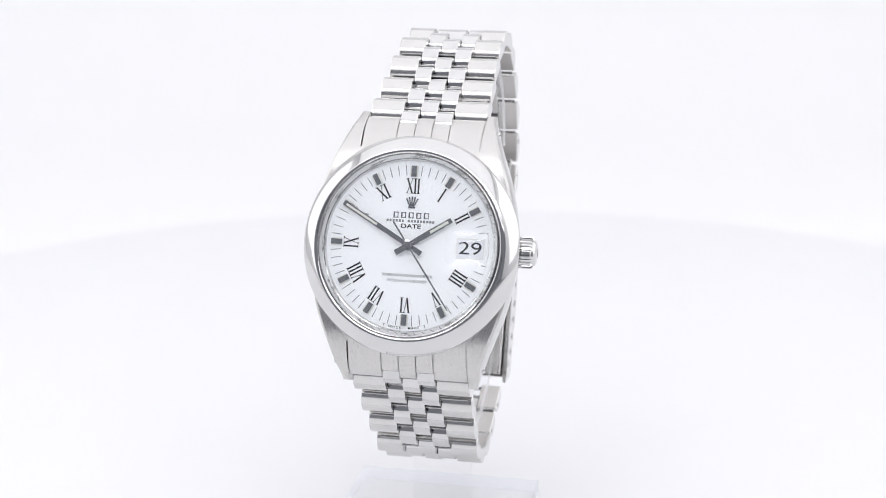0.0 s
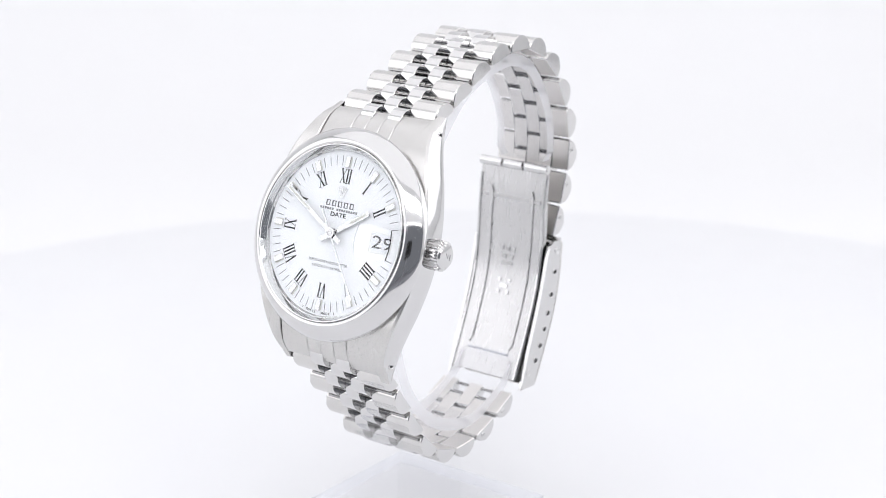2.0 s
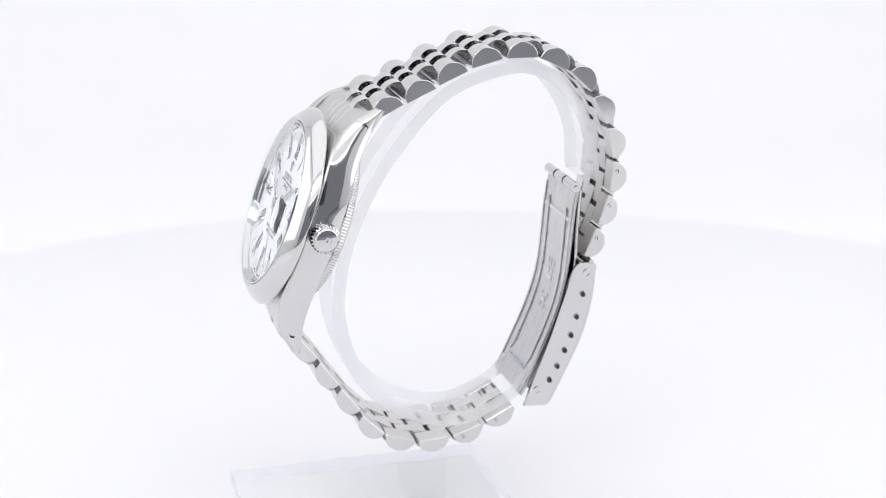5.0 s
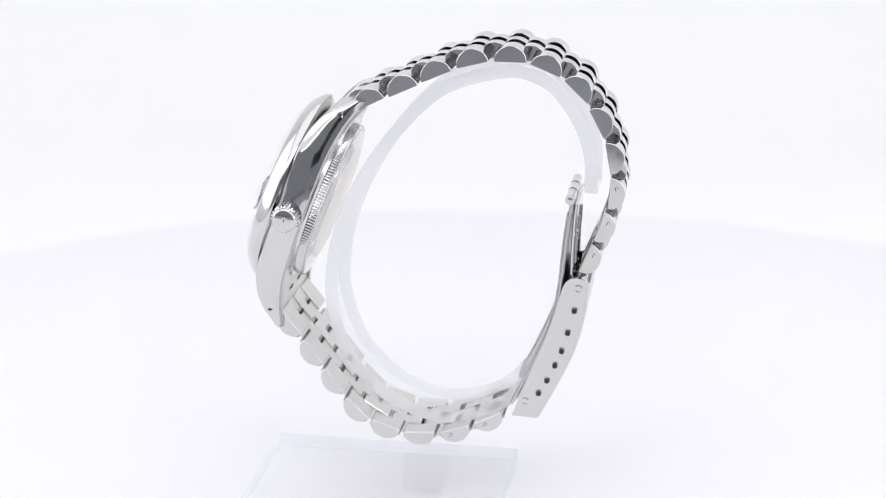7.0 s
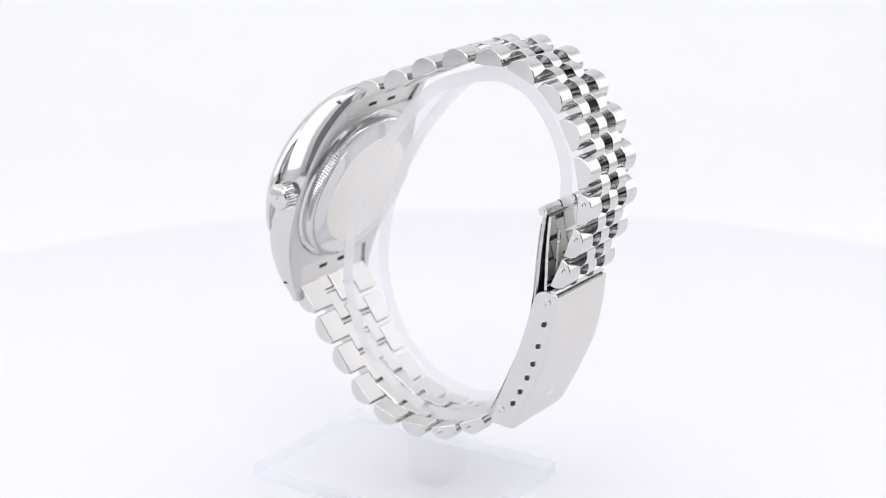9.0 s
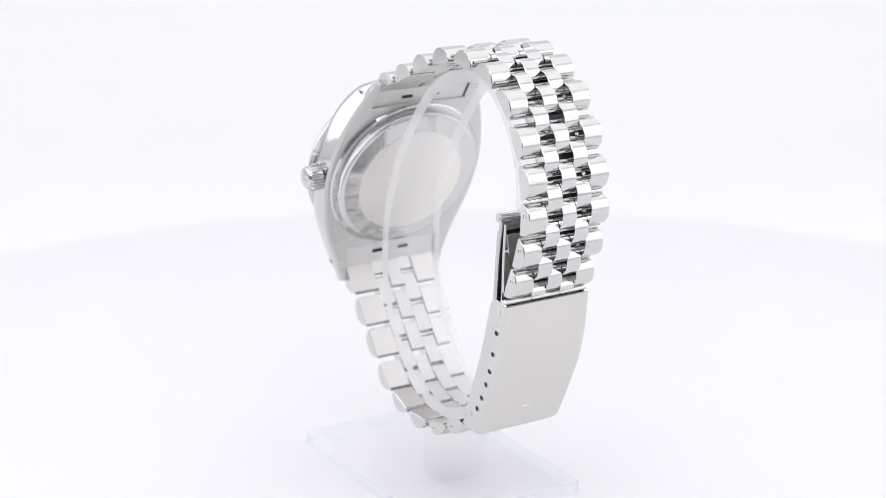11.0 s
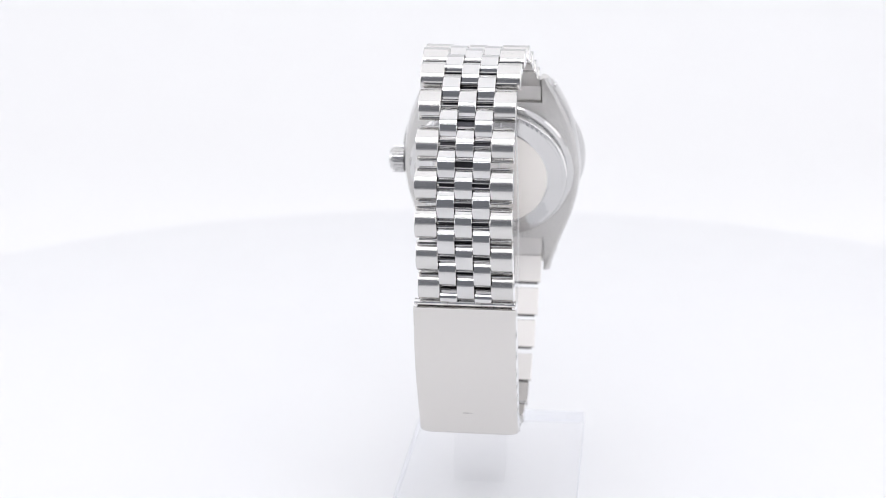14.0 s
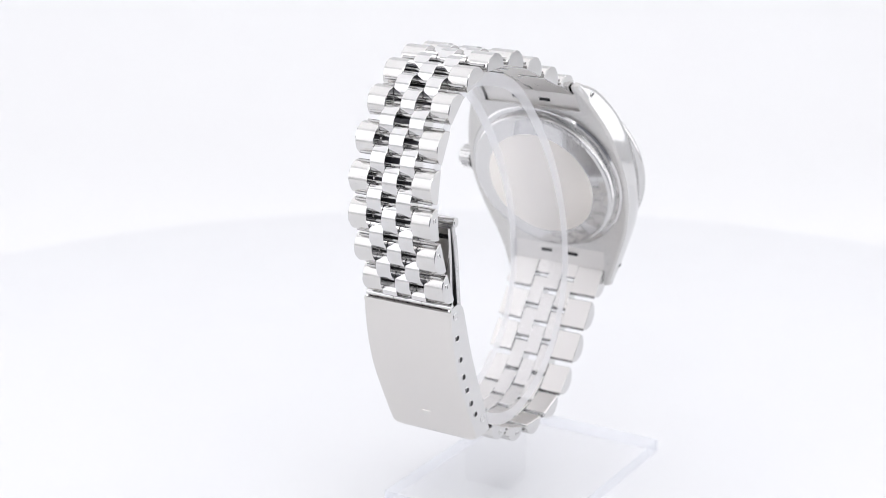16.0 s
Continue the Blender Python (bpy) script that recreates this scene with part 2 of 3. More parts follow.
def build_case():
    bm = bmesh.new()
    ss = [-15.6 + 31.2 * k / 48 for k in range(49)]
    loft(bm, [[DIAL @ Vector((x, s, h)) for x, h in section(s, None)] for s in ss])
    case = part("case", bm, BRUSHED_CASE, watch, "steel case with brushed top and polished flanks", sharp=24, second=(POLISHED, flank))
    for sy in (1, -1):
        for sx in (1, -1):
            ls = [15.6 + 6.3 * k / 14 for k in range(15)]
            bm = loft(bmesh.new(), [[DIAL @ Vector((sx * x, sy * s, h)) for x, h in section(s, 9.75)] for s in ls])
            part("lug", bm, BRUSHED_CASE, case, sharp=24, second=(POLISHED, flank))
            bm = bmesh.new()
            e = DIAL @ Matrix.Translation((sx * 12.16, sy * 18.75, -6.2)) @ Matrix.Rotation(radians(90 * sx), 4, "Y")
            lathe(bm, [(0.36, -0.3), (0.62, -0.3), (0.62, 0.06), (0.5, 0.1), (0.36, 0.02)], e, 24, True)
            part("lug_hole_rim", bm, POLISHED, case)
            bm = bmesh.new()
            lathe(bm, [(0, -0.2), (0.37, -0.2), (0.37, 0.035), (0, 0.035)], e, 20)
            part("lug_hole", bm, HOLE, case, "dark drilled spring bar hole")
    bm = bmesh.new()
    lathe(bm, [(13.6, -1.75), (16.8, -1.75), (16.95, -1.6), (17.38, -1.5), (17.46, -1.25), (17.36, -0.85), (17.05, -0.35), (16.6, 0.14), (16.1, 0.6), (15.55, 1.02), (15.2, 1.22), (14.95, 1.27), (14.55, 1.18), (14.48, 1.1),
               (14.45, 0.9), (13.6, 0.6)], DIAL, 180, True)
    part("bezel", bm, POLISHED, watch, "smooth domed polished steel bezel", sharp=50)
    bm = bmesh.new()
    lathe(bm, [(13.4, 0.04), (13.75, 0.7), (14.25, 1.38), (14.4, 1.4), (14.44, 1.3), (14.44, -0.3), (13.4, -0.3)], DIAL, 180, True)
    part("rehaut_ring", bm, POLISHED, watch, "bright steel ring round the dial")
    # case back
    bm = bmesh.new()
    lathe(bm, [(0, -6.5), (15.5, -6.5), (15.5, -7.0), (15.2, -7.35), (14.5, -7.45), (0, -7.45)], DIAL, 120)
    part("back_ring", bm, POLISHED, watch, "plain steel ring behind the case")
    bm = bmesh.new()
    flutes = 165
    for h0, h1 in ((-7.4, -8.9),):
        rows = []
        for h, dr in ((h0, 0), (h1 + 0.35, 0), (h1, -0.35)):
            ring = []
            for k in range(flutes * 4):
                r = (14.38 if k % 4 < 2 else 14.22) + dr
                a = k * math.tau / (flutes * 4)
                ring.append(bm.verts.new(DIAL @ Vector((r * math.cos(a), r * math.sin(a), h))))
            rows.append(ring)
        n = flutes * 4
        for a, b in zip(rows, rows[1:]):
            for k in range(n):
                bm.faces.new((a[k], a[(k + 1) % n], b[(k + 1) % n], b[k]))
        bm.faces.new(rows[-1])
    back = part("case_back", bm, POLISHED, watch, "screw-down steel case back with fine fluted edge", sharp=70)
    bm = bmesh.new()
    lathe(bm, [(13.6, -8.6), (13.5, -8.95), (12.9, -9.05), (11.1, -9.38), (10.8, -9.42), (0, -9.42), (0, -8.6)], DIAL, 140)
    part("back_dome", bm, POLISHED, back, "polished sloping rim")
    bm = bmesh.new()
    lathe(bm, [(0, -9.38), (10.7, -9.38), (10.7, -9.47), (10.6, -9.51), (0, -9.51)], DIAL, 120)
    part("back_disc", bm, BRUSHED_BACK, back, "matt brushed round centre")
    # end pieces between the lugs, five segments each
    for sy in (1, -1):
        xs = (-9.71, -4.24, -1.41, 1.41, 4.24, 9.71)
        host = None
        for k, (a, b) in enumerate(zip(xs, xs[1:])):
            secs = []
            last = 20.9 if k in (0, 2, 4) else 21.3
            for j in range(9):
                s = 14.8 + (last - 14.8) * j / 8
                top = side_profile(s)[1] - 0.42 + (0.35 if s > 19.5 else 0.35 * max(0, (s - 17.5) / 2))
                bot = top - 1.3
                g = 0.035
                secs.append([DIAL @ Vector((x, sy * s, h)) for x, h in ((a + g, bot), (b - g, bot), (b - g, top - 0.12), (b - g - 0.12, top), (a + g + 0.12, top), (a + g, top - 0.12))])
            ob = part("end_link" if host is None else "end_segment", loft(bmesh.new(), secs), BRUSHED_CASE, host or watch,
                      "" if host else "brushed five-part end piece between the lugs", sharp=24)
            host = host or ob
        secs = []
        for s in (15.2, 16.6, 18.2, 19.6):
            top = side_profile(s)[2] + 1.0
            secs.append([DIAL @ Vector((x, sy * s, h)) for x, h in ((-9.5, top - 0.5), (9.5, top - 0.5), (9.5, top), (-9.5, top))])
        part("underside_plate", loft(bmesh.new(), secs), SATIN_PLAIN, host, "plain steel underside", sharp=24)
        for sx in (1, -1):
            s = 17.5
            h = side_profile(s)[2] + 0.5
            bm = box(bmesh.new(), DIAL @ Matrix.Translation((sx * 2.8, sy * s, h)), 2.2, 1.0, 0.12)
            part("spring_bar_slot", bm, HOLE, host)
    # winding crown
    axis = DIAL @ Matrix.Translation((-0.5, 0.15, -4.3)) @ Matrix.Rotation(radians(90), 4, "Y")
    bm = bmesh.new()
    n = 24 * 6
    rows = []
    for h, dr in ((17.2, -0.5), (17.3, -0.05), (19.35, -0.05), (19.6, -0.35)):
        rows.append([bm.verts.new(axis @ Vector(((2.38 + dr + (0.14 if k % 6 < 3 else -0.14)) * math.cos(k * math.tau / n), (2.38 + dr + (0.14 if k % 6 < 3 else -0.14)) * math.sin(k * math.tau / n), h))) for k in range(n)])
    for a, b in zip(rows, rows[1:]):
        for k in range(n):
            bm.faces.new((a[k], a[(k + 1) % n], b[(k + 1) % n], b[k]))
    bm.faces.new(rows[0][::-1])
    bm.faces.new(rows[-1])
    crown = part("winding_crown", bm, POLISHED, watch, "fluted steel winding crown", sharp=25)
    bm = bmesh.new()
    lathe(bm, [(2.04, 19.5), (2.0, 19.8), (1.75, 20.05), (1.0, 20.2), (0, 20.22)], axis, 48)
    part("crown_cap", bm, POLISHED, crown)
    bm = bmesh.new()
    for k in range(5):
        a = radians(-36 + 18 * k)
        box(bm, axis @ Matrix.Translation((0, 0, 20.2)) @ Matrix.Rotation(a + radians(90), 4, "Z") @ Matrix.Translation((0.25, 0, 0)), 0.9, 0.16, 0.16)
    box(bm, axis @ Matrix.Translation((0.75, 0, 20.17)), 0.2, 1.0, 0.16)
    part("relief_mark", bm, POLISHED, crown)
    bm = bmesh.new()
    lathe(bm, [(0, 15.5), (1.9, 15.5), (1.9, 17.3), (0, 17.3)], axis, 32)
    part("crown_tube", bm, DARK_STEEL, crown)
    return case


# ---- dial ----
def flat_box(bm, m, x0, x1, y0, y1, z0, z1):
    return box(bm, m @ Matrix.Translation(((x0 + x1) / 2, (y0 + y1) / 2, (z0 + z1) / 2)), x1 - x0, y1 - y0, z1 - z0)


def bar(bm, m, a, b, w, z0, z1):
    """A straight stroke from a to b on the dial."""
    a, b = Vector(a), Vector(b)
    d = b - a
    return box(bm, m @ Matrix.Translation(((a.x + b.x) / 2, (a.y + b.y) / 2, (z0 + z1) / 2)) @ Matrix.Rotation(math.atan2(d.y, d.x), 4, "Z"), d.length, w, z1 - z0)


def roman(text, m, height=2.3):
    """Roman figures built of thick and thin strokes with serifs, base towards the centre."""
    bm = bmesh.new()
    adv = {"I": 0.54, "V": 1.15, "X": 1.2}
    total = sum(adv[c] for c in text)
    x = -total / 2
    z0, z1 = 0.0, 0.035
    h = height / 2
    serifs = []
    for c in text:
        w = adv[c]
        cx = x + w / 2
        if c == "I":
            bar(bm, m, (cx, -h), (cx, h), 0.25, z0, z1)
            serifs.append((cx - 0.25, cx + 0.25, -h)), serifs.append((cx - 0.25, cx + 0.25, h))
        elif c == "V":
            bar(bm, m, (cx - 0.38, h), (cx, -h), 0.25, z0, z1)
            bar(bm, m, (cx + 0.38, h), (cx, -h), 0.09, z0, z1)
            serifs.append((cx - 0.6, cx - 0.15, h)), serifs.append((cx + 0.19, cx + 0.57, h))
        else:
            bar(bm, m, (cx - 0.42, h), (cx + 0.42, -h), 0.25, z0, z1)
            bar(bm, m, (cx + 0.42, h), (cx - 0.42, -h), 0.09, z0, z1)
            for sx in (-0.42, 0.42):
                for sy in (-h, h):
                    serifs.append((cx + sx - 0.22, cx + sx + 0.22, sy))
        x += w
    for a, b, y in serifs:
        bar(bm, m, (a, y), (b, y), 0.09, z0, z1 + 0.004)
    return bm


def lettering(name, text, m, size, mat, parent, label="", spacing=1.0, width=None, bold=0.018):
    """Words in the built-in font as a thin raised print, in millimetres on the plane of m."""
    cu = bpy.data.curves.new(name, "FONT")
    cu.body, cu.size, cu.align_x, cu.align_y, cu.extrude, cu.space_character = text, size, "CENTER", "CENTER", 0.01, spacing
    cu.offset = size * bold
    tmp = new(name, cu)
    bpy.context.view_layer.update()
    me = bpy.data.meshes.new_from_object(tmp.evaluated_get(bpy.context.evaluated_depsgraph_get()))
    bpy.data.objects.remove(tmp)
    bm = bmesh.new()
    bm.from_mesh(me)
    bpy.data.meshes.remove(me)
    if width:
        xs = [v.co.x for v in bm.verts]
        bm.transform(Matrix.Diagonal((width / (max(xs) - min(xs)), 1, 1, 1)))
    bm.transform(m @ Matrix.Translation((0, 0, 0.015)))
    return part(name, bm, mat, parent, label, smooth=False)


def hand(name, angle, length, tail, width, z, mat, label, lume=None):
    """A straight hand with a ridge; angle clockwise from twelve."""
    m = DIAL @ Matrix.Rotation(-radians(angle), 4, "Z") @ Matrix.Translation((0, 0, z))
    secs = []
    for y, w in ((-tail, width * 1.05), (-tail * 0.3, width * 0.95), (0, width * 0.9), (length * 0.5, width), (length - 0.08, width * 0.9), (length, width * 0.8)):
        secs.append([m @ Vector(p) for p in ((-w / 2, y, 0), (w / 2, y, 0), (w / 2, y, 0.11), (w / 2 - 0.03, y, 0.14), (-w / 2 + 0.03, y, 0.14), (-w / 2, y, 0.11))])
    ob = part(name, loft(bmesh.new(), secs), mat, watch, label, sharp=10)
    if lume:
        bm = bmesh.new()
        box(bm, m @ Matrix.Translation((0, (lume[0] + lume[1]) / 2, 0.11)), width * 0.42, lume[1] - lume[0], 0.16)
        part("lume_strip", bm, LUME, ob, "pale luminous inlay")
    bm = bmesh.new()
    lathe(bm, [(0.3, 0), (0.85, 0), (0.85, 0.16), (0.3, 0.2)], DIAL @ Matrix.Translation((0, 0, z)), 32, True)
    part("hub_ring", bm, mat, ob)
    return ob


def build_dial():
    bm = bmesh.new()
    lathe(bm, [(0, -0.35), (13.6, -0.35), (13.6, 0), (0, 0)], DIAL, 128)
    dial = part("dial", bm, DIAL_WHITE, watch, "white dial with roman figures")
    figures = {12: "XII", 1: "I", 2: "II", 4: "IIII", 5: "V", 6: "VI", 7: "VII", 8: "VIII", 9: "IX", 10: "X", 11: "XI"}
    for hour, text in figures.items():
        turn = DIAL @ Matrix.Rotation(-radians(30 * hour), 4, "Z")
        part("roman_figure", roman(text, turn @ Matrix.Translation((0, 9.4, 0))), BLACK_PRINT, dial, smooth=False)
        bm = box(bmesh.new(), turn @ Matrix.Translation((0, 11.72, 0.16)), 0.88, 1.8, 0.30, 0.03)
        part("hour_marker", bm, POLISHED, dial, smooth=False)
        for s in (-1, 1):
            bm = box(bmesh.new(), turn @ Matrix.Translation((s * 0.54, 11.72, 0.08)), 0.18, 1.7, 0.16, 0.03)
            part("lume_plot", bm, LUME, dial)
    for k in range(60):
        if k % 5 and k not in (14, 15, 16):
            turn = DIAL @ Matrix.Rotation(-radians(6 * k), 4, "Z")
            part("minute_mark", flat_box(bmesh.new(), turn, -0.05, 0.05, 11.1, 12.7, 0, 0.02), GREY_PRINT, dial, smooth=False)
    # maker's mark and name as plain shapes
    bm = bmesh.new()
    base = DIAL @ Matrix.Translation((0, 5.85, 0))
    for k in range(5):
        a = radians(90 + (k - 2) * 17)
        tip = (1.55 * math.cos(a), 1.75 * math.sin(a))
        bar(bm, base, (0.55 * math.cos(a), 0.35 * math.sin(a)), tip, 0.2, 0, 0.12)
        box(bm, base @ Matrix.Translation((*tip, 0.07)), 0.24, 0.24, 0.14)
    bar(bm, base, (-0.55, 0.15), (0.55, 0.15), 0.3, 0, 0.12)
    part("applied_mark", bm, POLISHED, dial, "small applied five-pointed metal mark")
    for name, count, x0, step, w, y0, y1, skip in (("name_bars", 5, -2.85, 1.22, 0.82, 4.35, 5.15, -1), ("line_bars", 16, -3.92, 0.49, 0.34, 3.6, 4.08, 6)):
        bm = bmesh.new()
        for k in range(count):
            if k != skip:
                x = x0 + step * k
                if name == "name_bars":
                    for a, b, t in (((x, y0), (x + w, y0), 0.13), ((x, y1), (x + w, y1), 0.13), ((x + 0.1, y0), (x + 0.1, y1), 0.22), ((x + w - 0.1, y0), (x + w - 0.1, y1), 0.12)):
                        bar(bm, DIAL, a, b, t, 0, 0.03)
                else:
                    bar(bm, DIAL, (x, (y0 + y1) / 2), (x + w, (y0 + y1) / 2), (y1 - y0) * 0.8, 0, 0.03)
        part(name, bm, GREY_PRINT if name == "name_bars" else PALE_PRINT, dial, smooth=False)
    lettering("printed_word", "DATE", DIAL @ Matrix.Translation((0.05, 3.0, 0)), 0.95, BLACK_PRINT, dial, width=3.2)
    lettering("printed_line", "SUPERLATIVE CHRONOMETER", DIAL @ Matrix.Translation((0, -4.75, 0)), 0.62, BLACK_PRINT, dial, width=8.0, bold=-0.008)
    lettering("printed_line", "OFFICIALLY CERTIFIED", DIAL @ Matrix.Translation((0, -5.6, 0)), 0.62, BLACK_PRINT, dial, width=6.2, bold=-0.008)
    for k, ch in enumerate("T SWISS"):
        if ch != " ":
            a = 180 + 14.2 - 1.95 * k
            lettering("printed_letter", ch, DIAL @ Matrix.Rotation(-radians(a), 4, "Z") @ Matrix.Translation((0, 13.0, 0)) @ Matrix.Rotation(math.pi, 4, "Z"), 0.55, BLACK_PRINT, dial)
    for k, ch in enumerate("MADE T"):
        if ch != " ":
            a = 180 - 4.2 - 2.15 * k
            lettering("printed_letter", ch, DIAL @ Matrix.Rotation(-radians(a), 4, "Z") @ Matrix.Translation((0, 13.0, 0)) @ Matrix.Rotation(math.pi, 4, "Z"), 0.55, BLACK_PRINT, dial)
    # date window and its disc
    win = DIAL @ Matrix.Translation((9.75, 0, 0))
    bm = bmesh.new()
    flat_box(bm, win, -1.95, 1.95, -1.35, 1.35, 0.0, 0.02)
    part("date_disc", bm, DATE_WHITE, dial, "pale date disc in its window")
    bm = bmesh.new()
    for a, b in (((-2.0, 1.4), (2.0, 1.4)), ((-2.0, -1.4), (2.0, -1.4)), ((-2.0, -1.4), (-2.0, 1.4)), ((2.0, -1.4), (2.0, 1.4))):
        bar(bm, win, a, b, 0.09, 0, 0.06)
    part("window_frame", bm, LUME, dial)
    lettering("date_figure", "29", win @ Matrix.Translation((0, 0, 0.015)), 2.5, BLACK_PRINT, dial, "black date figure", width=3.3, bold=0.0)
    hand("hour_hand", 57.0, 7.9, 2.4, 0.95, 0.55, POLISHED, "polished steel baton hour hand", (4.0, 7.3))
    hand("minute_hand", -60.2, 12.4, 2.5, 0.82, 0.80, POLISHED, "polished steel baton minute hand", (6.0, 11.9))
    hand("second_hand", 144.5, 12.1, 4.4, 0.26, 1.05, POLISHED, "thin steel second hand")
    bm = bmesh.new()
    lathe(bm, [(0, 1.24), (0.22, 1.24), (0.25, 1.3), (0.5, 1.3), (0.55, 1.22), (0.55, 0.0)], DIAL, 32)
    part("hand_pin", bm, POLISHED, watch)
    # crystal with its date lens
    bm = bmesh.new()
    lathe(bm, [(0, 1.3), (14.1, 1.3), (14.1, 1.7), (13.8, 1.95), (0, 2.05)], DIAL, 128)
    crystal = part("crystal", bm, GLASS, watch, "clear watch crystal", sharp=20)
    crystal.visible_shadow = False
    bm = bmesh.new()
    lens = DIAL @ Matrix.Translation((9.6, 0, 2.055))
    nx, ny = 20, 16
    grid = []
    for j in range(ny + 1):
        row = []
        for i in range(nx + 1):
            u, v = -1 + 2 * i / nx, -1 + 2 * j / ny
            # a rounded rectangle out of the square
            x = 3.5 * u * math.sqrt(1 - 0.18 * v * v)
            y = 2.7 * v * math.sqrt(1 - 0.18 * u * u)
            row.append(bm.verts.new(lens @ Vector((x, y, 0.1 + 0.55 * (1 - (x / 4.3) ** 2) * (1 - (y / 3.6) ** 2)))))
        grid.append(row)
    for j in range(ny):
        for i in range(nx):
            bm.faces.new((grid[j][i], grid[j][i + 1], grid[j + 1][i + 1], grid[j + 1][i]))
    loop = grid[0][:-1] + [r[-1] for r in grid[:-1]] + grid[-1][:0:-1] + [r[0] for r in grid[:0:-1]]
    inv = lens.inverted()
    foot = [bm.verts.new(lens @ Vector((*(inv @ v.co).xy, 0.0))) for v in loop]
    for k in range(len(loop)):
        bm.faces.new((loop[k], loop[(k + 1) % len(loop)], foot[(k + 1) % len(loop)], foot[k]))
    bm.faces.new(foot[::-1])
    lens_ob = part("date_lens", bm, LENS, crystal, "small magnifying lens over the date", sharp=30)
    lens_ob.visible_shadow = False
    return dial


case = build_case()
dial = build_dial()

# ---- bracelet: middle of each link's flat inner side (y, z) and its slope ----
TOP = ((-15.02, -57.70, 26.5), (-9.36, -55.30, 24), (-3.73, -52.73, 23), (2.29, -50.64, 14), (8.54, -50.07, -0.5), (14.34, -51.43, -22.8),
       (19.45, -54.95, -44), (23.02, -60.29, -62), (25.11, -66.19, -79), (25.46, -72.17, -94.6), (23.93, -78.05, -108.5), (21.65, -83.77, -113))
LOW = ((-29.77, -97.50, -51), (-25.97, -102.85, -53.5), (-22.26, -108.14, -52.5), (-18.26, -113.43, -45), (-13.33, -116.57, -18.5),
       (-7.33, -117.67, 2.2), (-1.02, -116.80, 18.4), (4.92, -114.28, 26))


def half_width(i):
    return 9.6 - 1.8 * min(1.0, i / 6)


def lean(i, side):
    """The upper strand hangs a little to one side towards the clasp."""
    return -0.35 * min(1.0, i / 5) if side > 0 else 0.0


def link_outline(length, height):
    pts = [(-length / 2 + 0.1, 0.0), (length / 2 - 0.1, 0.0), (length / 2, 0.12)]
    for k in range(1, 16):
        a = k / 16 * math.pi
        pts.append((length / 2 * math.cos(a), 0.12 + (height - 0.12) * math.sin(a) ** 0.9))
    return pts + [(-length / 2, 0.12)]


def link_frame(y, z, ang, side, shift=0.0):
    """x along the chain, y outwards, z across the bracelet."""
    d = Vector((0, math.cos(radians(ang)), math.sin(radians(ang))))
    o = Vector((0, -d.z, d.y)) * side
    m = Matrix.Identity(4)
    for r in range(3):
        m[r][0], m[r][1], m[r][2] = d[r], o[r], (1, 0, 0)[r]
    m.translation = (XM + shift, y, z - FLOOR)
    return m


def facing(m):
    """Polished ends across the bracelet (1) and a plain underside towards the wrist (2)."""
    out = m.col[1].xyz

    def pick(n):
        return 1 if abs(n.x) > 0.8 else 2 if n.dot(out) < -0.9 else 0
    return pick


def pin_mark(m, w, s, host):
    """A round pin end in the side of a link, with its slot."""
    e = m @ Matrix.Translation((-1.0, 1.05, s * w)) @ (Matrix() if s > 0 else Matrix.Rotation(math.pi, 4, "X"))
    bm = lathe(bmesh.new(), [(0, -0.1), (0.50, -0.1), (0.50, 0.05), (0.42, 0.09), (0, 0.09)], e, 20)
    part("pin_end", bm, POLISHED, host)
    bm = box(bmesh.new(), e @ Matrix.Translation((0, 0, 0.08)), 0.62, 0.13, 0.05)
    part("pin_slot", bm, DARK_STEEL, host)


